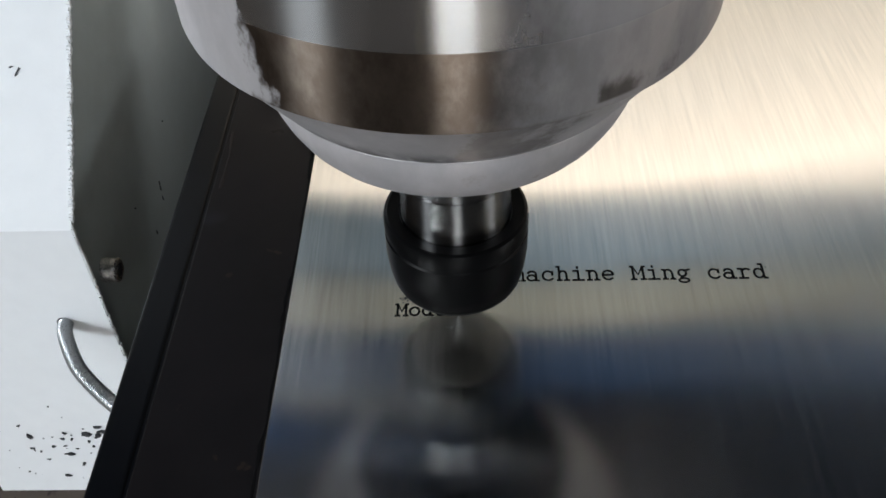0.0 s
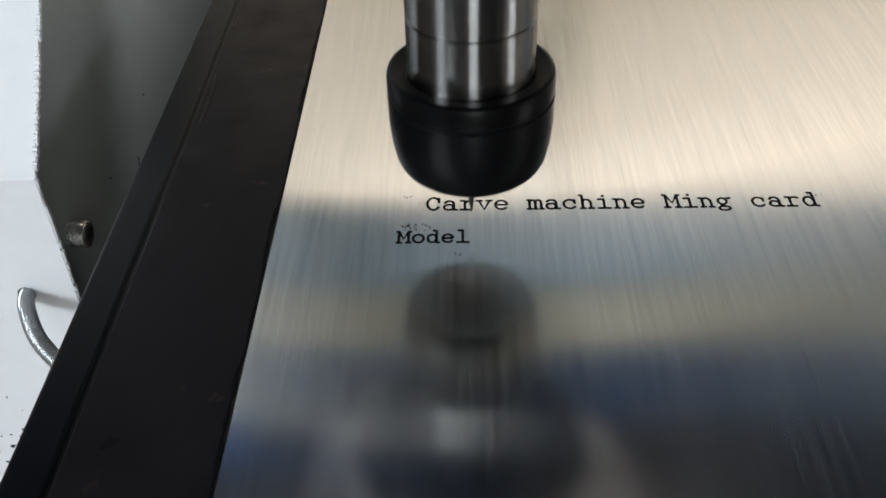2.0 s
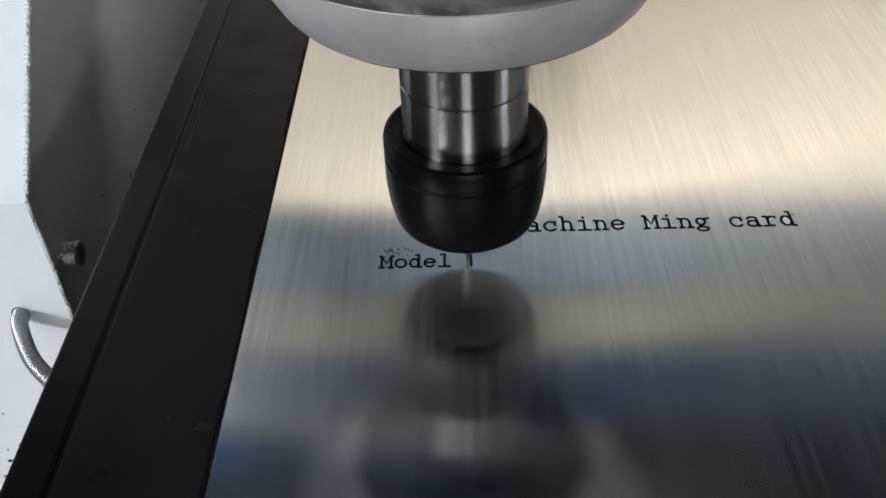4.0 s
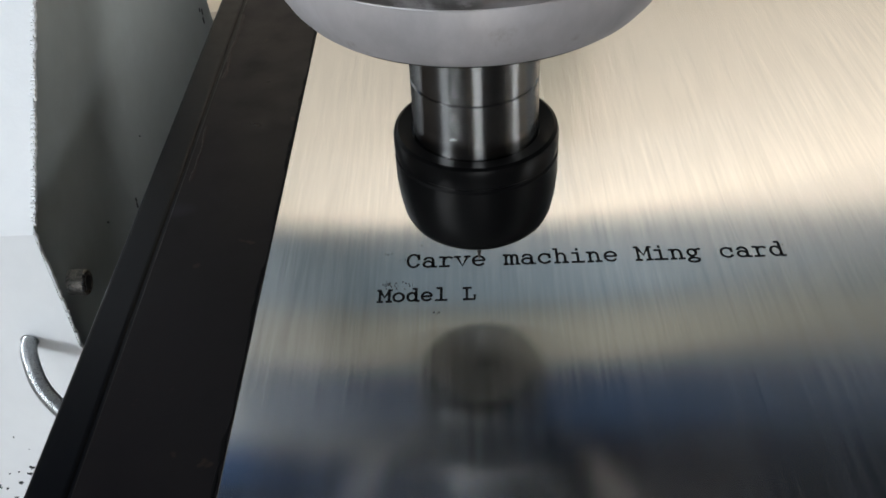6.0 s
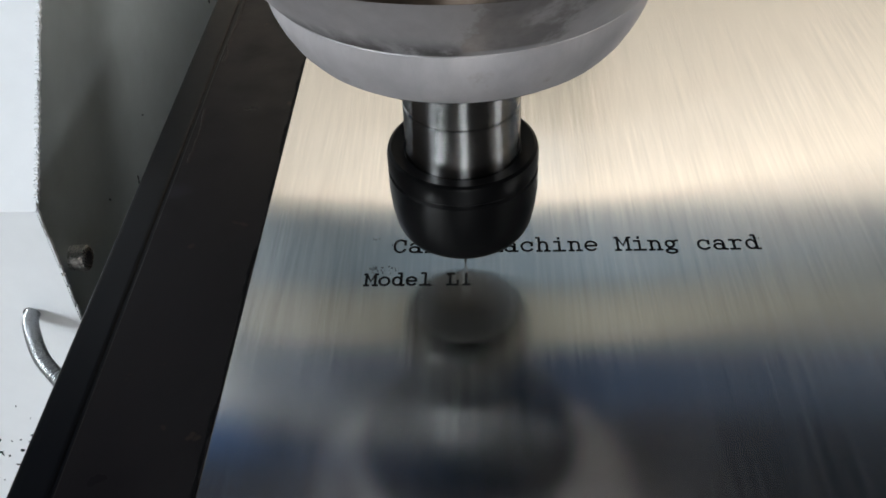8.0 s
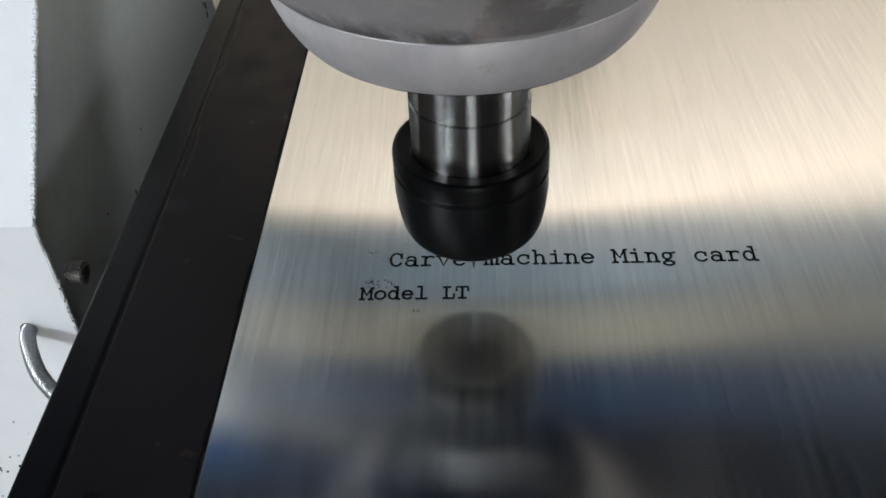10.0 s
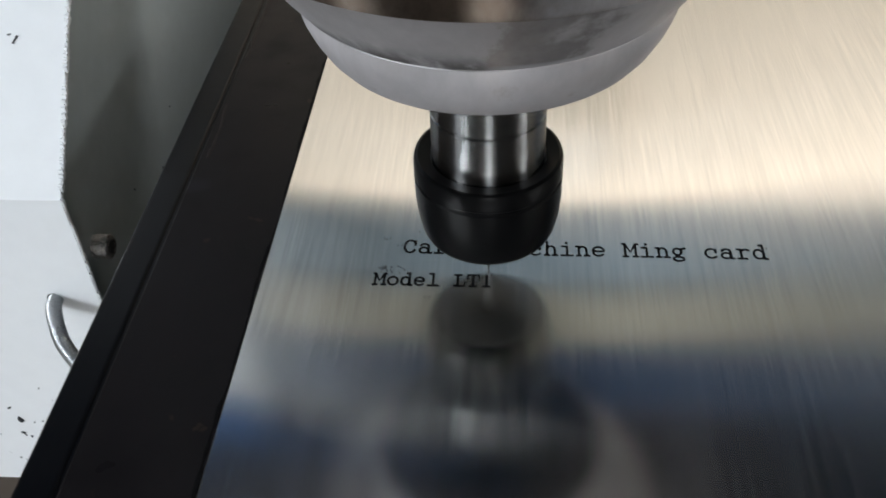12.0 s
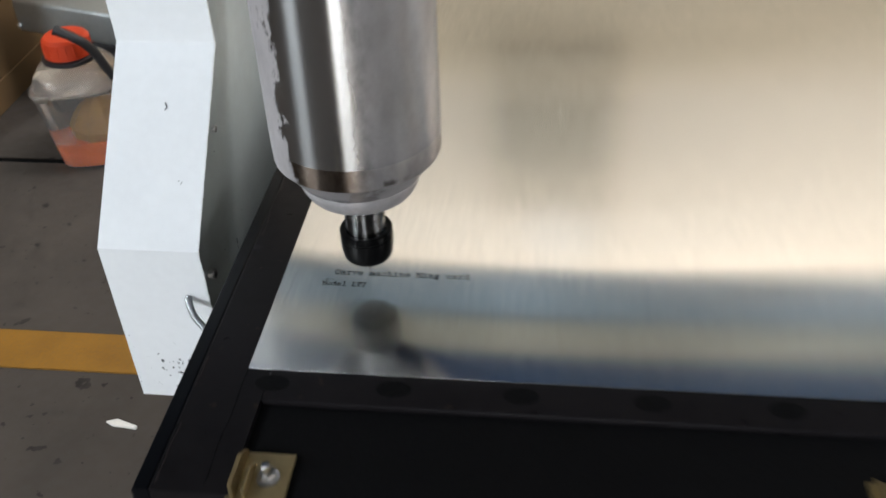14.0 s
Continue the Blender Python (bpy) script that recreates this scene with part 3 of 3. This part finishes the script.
# ---- the spindle ----
def spindle():
    s = empty("milling_spindle")
    tagged(s, "polished steel milling spindle with dusty nose and black collet nut", "spindle")
    barrel = [(0.046, 0.345), (0.0502, 0.341), (0.0502, 0.1097), (0.0498, 0.0962), (0.0495, 0.0951), (0.0484, 0.0944), (0.0380, 0.0804), (0.0371, 0.0796), (0.0366, 0.0793)]
    part("barrel", lathe(barrel, 128), BARREL, s, smooth=0.5)
    nose = [(0.0364, 0.0800), (0.0369, 0.0792), (0.0369, 0.0772), (0.0365, 0.0754), (0.0354, 0.0726), (0.0337, 0.0695), (0.0321, 0.0675)]
    part("nose", lathe(nose, 128), BARREL, s, "dusty matt grey nose", smooth=0.5)
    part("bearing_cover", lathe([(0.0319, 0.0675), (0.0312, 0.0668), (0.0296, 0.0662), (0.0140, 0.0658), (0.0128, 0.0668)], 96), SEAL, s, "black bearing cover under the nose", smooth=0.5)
    shaft = [(0.0118, 0.068), (0.0126, 0.068), (0.0126, 0.0487), (0.01225, 0.0485), (0.01225, 0.0480), (0.01262, 0.0478), (0.01265, 0.0340), (0.0120, 0.0335)]
    part("shaft", lathe(shaft, 96), SHAFT, s, "bright turned shaft", smooth=0.4)
    nut = [(0.0127, 0.0350), (0.0130, 0.0360), (0.0158, 0.0365), (0.0165, 0.0361), (0.0168, 0.0352), (0.0168, 0.0321), (0.0164, 0.0317), (0.0164, 0.0312), (0.0168, 0.0308),
           (0.0168, 0.0255), (0.0164, 0.0210), (0.0157, 0.0172), (0.0150, 0.0156), (0.0141, 0.0147), (0.0128, 0.0145), (0.0050, 0.0145)]
    part("collet_nut", lathe(nut, 112), BLACKNUT, s, "black collet nut", smooth=0.5)
    part("collet", lathe([(0.0127, 0.01445), (0.0122, 0.0140), (0.0060, 0.0134), (0.0022, 0.0132), (0.0017, 0.0140)], 64), CARBIDE, s, "dull dark grey collet face", smooth=0.5)
    bit = [(0.0016, 0.0170), (0.0016, 0.0120), (0.0012, 0.0080), (0.0002, 0.0004), (0.00005, 0.0)]
    part("engraving_bit", lathe(bit, 20), CARBIDE, s, "slim pointed engraving bit", smooth=0.5)
    clamp = box((-0.066, -0.058, 0.245), (0.066, 0.070, 0.305), 0.004, 2)
    part("clamp", clamp, SCREW, s)
    part("mounting_plate", box((-0.075, 0.0702, 0.215), (0.075, 0.085, 0.50), 0.002), COVER, s)
    return s


SPINDLE = spindle()


# ---- engraved lettering ----
def stroke(bm, pts, w, h=0.00005):
    """A flat groove of width w along the points."""
    pts = [Vector((x, y)) for x, y in pts]
    left, right = [], []
    for i, p in enumerate(pts):
        a, b = pts[max(i - 1, 0)], pts[min(i + 1, len(pts) - 1)]
        d = (b - a).normalized()
        n = Vector((-d.y, d.x)) * w / 2
        e = d * (w * 0.35 if i == len(pts) - 1 else -w * 0.35 if i == 0 else 0)
        left.append(bm.verts.new((p.x + n.x + e.x, p.y + n.y + e.y, h)))
        right.append(bm.verts.new((p.x - n.x + e.x, p.y - n.y + e.y, h)))
    for i in range(len(pts) - 1):
        bm.faces.new((left[i], right[i], right[i + 1], left[i + 1]))


def arc(cx, cy, rx, ry, a, b, n=14):
    return [(cx + rx * math.cos(radians(a + (b - a) * k / n)), cy + ry * math.sin(radians(a + (b - a) * k / n))) for k in range(n + 1)]


X, A = 0.62, 0.86  # heights of small letters and of capitals, before stretching
TALL = 1.36


def glyph(ch):
    """The strokes of a typewriter letter in a cell one wide, on the line y = 0."""
    def hbar(x0, x1, y):
        return [(x0, y), (x1, y)]

    def stem(x, y0, y1):
        return [(x, y0), (x, y1)]

    if ch == "C":
        return [arc(0.52, A / 2, 0.36, A / 2, 40, 325), stem(0.84, A * 0.62, A * 0.95)]
    if ch == "a":
        return [arc(0.45, X - 0.2, 0.27, 0.2, 160, 0) + [(0.72, 0.0)], arc(0.42, 0.18, 0.28, 0.19, 60, 400), hbar(0.72, 0.9, 0.0)]
    if ch == "r":
        return [stem(0.36, 0, X), hbar(0.14, 0.36, X), hbar(0.12, 0.66, 0), arc(0.66, X - 0.26, 0.30, 0.26, 180, 50)]
    if ch == "v":
        return [[(0.18, X), (0.5, 0.0), (0.82, X)], hbar(0.05, 0.36, X), hbar(0.64, 0.95, X)]
    if ch == "e":
        return [[(0.16, X * 0.52), (0.84, X * 0.52)] + arc(0.5, X / 2, 0.35, X / 2, 8, 320)]
    if ch == "m":
        return [stem(0.16, 0, X), stem(0.50, 0, X * 0.75), stem(0.84, 0, X * 0.75), arc(0.34, X * 0.72, 0.16, X * 0.28, 170, 0), arc(0.68, X * 0.72, 0.16, X * 0.28, 170, 0), hbar(0.03, 0.16, X), hbar(0.04, 0.28, 0), hbar(0.42, 0.60, 0), hbar(0.76, 0.96, 0)]
    if ch == "c":
        return [arc(0.52, X / 2, 0.36, X / 2, 45, 320), stem(0.80, X * 0.6, X * 0.95)]
    if ch == "h":
        return [stem(0.26, 0, A + 0.06), hbar(0.10, 0.26, A + 0.06), arc(0.50, X - 0.24, 0.24, 0.24, 170, 0) + [(0.74, 0)], hbar(0.12, 0.40, 0), hbar(0.60, 0.90, 0)]
    if ch == "n":
        return [stem(0.26, 0, X), hbar(0.10, 0.26, X), arc(0.50, X - 0.24, 0.24, 0.24, 170, 0) + [(0.74, 0)], hbar(0.12, 0.40, 0), hbar(0.60, 0.90, 0)]
    if ch == "i":
        return [stem(0.52, 0, X), hbar(0.22, 0.52, X), hbar(0.16, 0.86, 0), stem(0.50, X + 0.2, X + 0.27)]
    if ch == "M":
        return [stem(0.17, 0, A), stem(0.83, 0, A), [(0.17, A), (0.5, A * 0.36), (0.83, A)], hbar(0.02, 0.34, 0), hbar(0.66, 0.98, 0), hbar(0.02, 0.18, A), hbar(0.82, 0.98, A)]
    if ch == "g":
        return [arc(0.42, X - 0.23, 0.25, 0.22, 0, 360), arc(0.45, -0.10, 0.32, 0.14, 20, 380), [(0.36, X - 0.46), (0.30, 0.10), (0.45, 0.04)], [(0.62, X - 0.06), (0.92, X)]]
    if ch == "d":
        return [arc(0.44, X / 2, 0.30, X / 2, 0, 360), stem(0.74, 0, A + 0.06), hbar(0.54, 0.74, A + 0.06), hbar(0.74, 0.94, 0)]
    if ch == "o":
        return [arc(0.5, X / 2, 0.36, X / 2, 0, 360, 20)]
    if ch == "l":
        return [stem(0.52, 0, A + 0.06), hbar(0.24, 0.52, A + 0.06), hbar(0.14, 0.90, 0)]
    if ch == "L":
        return [stem(0.34, 0, A), hbar(0.12, 0.62, A), [(0.12, 0), (0.88, 0), (0.88, A * 0.34)]]
    return []


def letter(ch, x, y, cell, parent):
    bm = bmesh.new()
    for pts in glyph(ch):
        stroke(bm, [(x + px * cell, y + py * cell * TALL) for px, py in pts], 0.00062)
    return part("letter", bm, INK, parent)


def lettering():
    for text, x, y, cell in (("Carve machine Ming card", 0.0005, -0.0003, 0.00398), ("Model", -0.0056, -0.0121, 0.00330)):
        line = empty("engraved_line")
        tagged(line, "dark typewriter lettering cut into the steel plate", "lettering", group="engraved lines")
        for i, ch in enumerate(text):
            if ch != " ":
                letter(ch, x + i * cell, y, cell, line)
    return line


LINE = lettering()


def growing(x, y, cell, strokes):
    """The strokes of a letter, each of its own, so that they come up one by one as the bit cuts them."""
    made = []
    for pts in strokes:
        bm = bmesh.new()
        stroke(bm, [(x + px * cell, y + py * cell * TALL) for px, py in pts], 0.00062)
        made.append(part("letter_stroke", bm, INK, LINE))
    return made


CELL = 0.0033
TEE = ([(0.5, 0), (0.5, A)], [(0.26, 0), (0.74, 0)], [(0.08, A * 0.68), (0.08, A), (0.92, A), (0.92, A * 0.68)])
L_FIRST = growing(-0.0056 + 6 * CELL, -0.0121, CELL, glyph("L"))
T_FIRST = growing(-0.0056 + 7 * CELL, -0.0121, CELL, TEE)
T_SECOND = growing(-0.0056 + 8 * CELL, -0.0121, CELL, TEE)


def burrs():
    bm, rnd = bmesh.new(), random.Random(3)
    for x, y, spread, n in ((-0.0032, -0.0062, 0.0012, 26), (0.0078, -0.0163, 0.0005, 9), (0.0020, -0.0066, 0.0012, 12), (0.0925, 0.0030, 0.0016, 8), (-0.0035, 0.0055, 0.0010, 3), (0.0040, 0.0070, 0.0008, 2), (0.0005, 0.0028, 0.0006, 5)):
        for i in range(n):
            cx, cy, s = rnd.gauss(x, spread), rnd.gauss(y, spread * 0.6), rnd.uniform(0.00008, 0.00026)
            m = pose(cx, cy, s * 0.4, rnd.uniform(0, 90), rnd.uniform(0, 90), rnd.uniform(0, 180))
            bmesh.ops.create_cube(bm, size=1, matrix=m @ Matrix.Diagonal((s * rnd.uniform(0.8, 2.4), s, s * 0.6, 1)))
    tagged(part("engraving_burrs", bm, FLAKE), "tiny dark burrs scattered beside the lettering", "swarf", kind="stuff")


burrs()


# ---- things behind the machine ----
def squarish(profile, n=48, power=4.0):
    """Rings of rounded squares: (half width, height) pairs."""
    bm, rings = bmesh.new(), []
    for w, z in profile:
        ring = []
        for i in range(n):
            c, q = math.cos(i * math.tau / n), math.sin(i * math.tau / n)
            k = w / (abs(c) ** power + abs(q) ** power) ** (1 / power)
            ring.append(bm.verts.new((c * k, q * k, z)))
        rings.append(ring)
    for a, b in zip(rings, rings[1:]):
        for i in range(n):
            bm.faces.new((a[i], a[(i + 1) % n], b[(i + 1) % n], b[i]))
    bm.faces.new(rings[0][::-1])
    bm.faces.new(rings[-1])
    return bm


def coolant_jug():
    j = empty("coolant_jug", pose(-0.955, 1.405, FLOOR, 0, 0, 12))
    tagged(j, "clear plastic canister of orange coolant with a red cap", "canister")
    body = part("body", squarish([(0.066, 0.0), (0.072, 0.004), (0.076, 0.03), (0.094, 0.19), (0.095, 0.198)]), JUG, j, "clear plastic body", smooth=0.7)
    part("rim", squarish([(0.0952, 0.1982), (0.1000, 0.1995), (0.1000, 0.2040), (0.0955, 0.2055)]), JUG, j, "pale plastic rim", smooth=0.7)
    part("coolant", squarish([(0.063, 0.003), (0.069, 0.006), (0.073, 0.03), (0.0775, 0.070), (0.0770, 0.0705)]), ORANGE, body, "orange coolant", smooth=0.7)
    part("bag", lathe([(0.030, 0.072), (0.058, 0.075), (0.062, 0.10), (0.050, 0.13), (0.032, 0.16), (0.010, 0.180)], 9, m=pose(0.012, -0.006, 0, 8, 6, 20)), AMBER, body, "crumpled amber bag")
    part("shoulder", squarish([(0.094, 0.2056), (0.088, 0.228), (0.072, 0.248), (0.058, 0.255)], power=3.0), JUG, j, smooth=0.7)
    part("collar", lathe([(0.058, 0.2552), (0.061, 0.257), (0.061, 0.265), (0.056, 0.267)], 36), BLACKP, j, "black collar", smooth=0.6)
    cap = part("cap", lathe([(0.052, 0.2675), (0.054, 0.269), (0.052, 0.306), (0.046, 0.312), (0.02, 0.313)], 36), REDCAP, j, "red screw cap", smooth=0.6)
    for i in range(18):
        a = i * math.tau / 18
        part("grip", box((-0.0022, -0.0012, 0.272), (0.0022, 0.0024, 0.302), 0.0008, 1), REDCAP, cap).matrix_local = pose(0.0528 * math.cos(a), 0.0528 * math.sin(a), 0, 0, 0, math.degrees(a) + 90)
    clip = part("clip", box((-0.018, -0.106, 0.196), (0.012, -0.1005, 0.210), 0.002), SCREW, j, "bright metal clip")
    clip.matrix_local = pose(-0.055, 0, 0)
    part("handle", tube([(-0.002, -0.05, 0.345), (0.038, -0.055, 0.325), (0.066, -0.045, 0.29), (0.090, -0.03, 0.2130)], 0.011), BLACKP, j, "black handle", smooth=1)


coolant_jug()


def backdrop_things():
    b = empty("cardboard_box", pose(-1.63, 1.78, FLOOR))
    tagged(b, "plain brown cardboard box on the floor", "box")
    part("carton", box((-0.33, -0.40, 0.0), (0.33, 0.40, 0.62), 0.006), CARD, b)
    part("flap", box((0.332, -0.40, 0.0), (0.338, 0.40, 0.075), 0.001), CARD, b, "lighter folded flap at the foot")
    f = part("flat_carton", box((-0.80, 1.74, FLOOR), (-0.30, 2.14, FLOOR + 0.03), 0.004), BOARD)
    tagged(f, "flattened pale cardboard lying by the wall", "carton")
    c = empty("metal_tray", pose(-1.09, 1.74, FLOOR, 0, 0, -16))
    tagged(c, "grey galvanised sheet tray on a black stand", "metal tray")
    part("housing", box((-0.13, -0.09, 0.185), (0.22, 0.09, 0.275), 0.012, 3), GALV, c, smooth=0.6)
    part("stand", box((0.10, -0.085, 0.0), (0.18, 0.05, 0.1845), 0.004), BLACKP, c, "black stand")
    part("foot", box((-0.08, -0.02, 0.0), (-0.03, 0.06, 0.1845), 0.004), BLACKP, c, "black stand")
    part("bolt", lathe([(0.008, 0), (0.008, 0.006), (0.006, 0.008)], 6, m=pose(-0.118, -0.0905, 0.205, 90, 0, 0)), SCREW, c)
    d = empty("wall_cabinet", pose(0.15, 2.219, 0.88))
    tagged(d, "tan cabinet with an olive panel on the cream wall", "cabinet")
    part("carcass", box((-0.18, -0.05, 0), (0.17, 0, 0.60), 0.004), BOARD, d)
    part("panel", box((-0.165, -0.056, 0.17), (0.160, -0.0505, 0.41), 0.002), OLIVE, d, "olive panel")
    part("edge_strip", box((0.1705, -0.052, 0), (0.200, 0, 0.83), 0.002), BOARD, d)
    q = part("wall_notice", box((0.09, 2.212, 1.50), (0.315, 2.2195, 1.72), 0.001), PAPER)
    tagged(q, "white sheet of paper on the cream wall", "paper")
    bm = bmesh.new()
    rim = [(-0.590, 0.549), (-0.572, 0.556), (-0.551, 0.549), (-0.532, 0.543), (-0.534, 0.537), (-0.556, 0.540), (-0.575, 0.541)]
    low, high = [[bm.verts.new((x, y, FLOOR + z)) for x, y in rim] for z in (0.0, 0.004)]
    bm.faces.new(high)
    for k in range(len(rim)):
        bm.faces.new((low[k], low[k - 1], high[k - 1], high[k]))
    p = part("paper_scrap", bm, PAPER)
    tagged(p, "torn scrap of white paper on the floor", "paper")


backdrop_things()


def latch():
    e = empty("corner_bracket", pose(-0.0055, -0.169, -0.0048))
    tagged(e, "yellow zinc bracket bolted to the front cover", "bracket", group="front brackets")
    part("base", box((-0.016, -0.018, 0), (0.016, 0.0150, 0.0022), 0.0008), BRASS, e)
    bolt = part("bolt", lathe([(0.0026, 0.0022), (0.0026, 0.0125), (0.0022, 0.0130)], 20, m=pose(0.004, -0.002, 0)), SCREW, e, "bright bolt", smooth=0.6)
    part("nut", lathe([(0.0046, 0.0023), (0.0050, 0.0028), (0.0050, 0.0058), (0.0046, 0.0062)], 6, m=pose(0.004, -0.002, 0)), SCREW, bolt, "hexagonal zinc nut")
    part("washer", lathe([(0.0066, 0.00221), (0.0066, 0.0028), (0.0060, 0.0030)], 28, m=pose(0.004, -0.002, 0)), SCREW, bolt, smooth=0.6)
    rib = prism([(-0.0165, 0.0022), (0.0145, 0.0022), (0.0145, 0.0050), (0.004, 0.0125), (-0.0165, 0.0125)], -0.0130, -0.0106, 0.0004)
    part("rib", rib, BRASS, e)
    part("rib", prism([(-0.0165, 0.0022), (0.008, 0.0022), (-0.002, 0.0095), (-0.0165, 0.0095)], -0.0064, -0.0044, 0.0004), BRASS, e)
    copy_thing(e, pose(0.3275, -0.164, -0.0048))


latch()


# ---- what moves ----
def motions():
    # seconds and the place of the bit's tip
    tip = [(0, 0.0107, -0.0113, 0), (0.5, 0.0107, -0.0113, 0), (1.0, 0.0102, -0.0084, 0), (1.5, 0.0103, -0.0093, 0), (1.8, 0.0103, -0.0096, 0),
           (2.0, 0.0113, -0.0090, 0.006), (2.2, 0.0148, -0.0095, 0.0105), (2.7, 0.0150, -0.0095, 0.0105), (3.1, 0.0144, -0.0090, 0.0), (3.6, 0.0146, -0.0080, 0),
           (4.2, 0.0146, -0.0118, 0), (4.8, 0.0156, -0.0112, 0), (5.1, 0.0157, -0.0104, 0.0), (5.4, 0.0168, -0.0098, 0.0024), (5.7, 0.0180, -0.0095, 0.0087),
           (6.1, 0.0186, -0.0095, 0.0100), (6.3, 0.0192, -0.0095, 0.0070), (6.5, 0.0198, -0.0095, 0.003), (6.7, 0.0197, -0.0095, 0), (7.0, 0.0184, -0.0110, 0),
           (7.5, 0.0189, -0.0058, 0), (8.2, 0.0190, -0.0050, 0), (8.7, 0.0182, -0.0075, 0), (9.4, 0.0208, -0.0073, 0), (9.8, 0.0215, -0.0085, 0.007),
           (10.3, 0.0229, -0.0100, 0.004), (10.5, 0.0231, -0.0105, 0.0006), (10.7, 0.0230, -0.0105, 0), (11.0, 0.0229, -0.0112, 0), (11.5, 0.0214, -0.0061, 0),
           (12.0, 0.0228, -0.0060, 0), (12.5, 0.0231, -0.0064, 0), (12.9, 0.0231, -0.0070, 0.0), (13.2, 0.0236, -0.0090, 0.006), (13.5, 0.0244, -0.0095, 0.0105), (14.0, 0.0279, -0.0095, 0.0112)]
    walk(SPINDLE, [(t, pose(x, y, z)) for t, x, y, z in tip])
    # the strokes rise through the surface of the plate when they are cut
    for ob, t in zip(L_FIRST + T_FIRST + T_SECOND, (3.5, 3.9, 4.6, 6.8, 7.1, 9.0, 10.7, 11.2, 12.2)):
        deep, flush = pose(0, 0, -0.0006), pose(0, 0, 0)
        walk(ob, [(0, deep), (t - 0.2, deep), (t + 0.2, flush), (14, flush)])


motions()
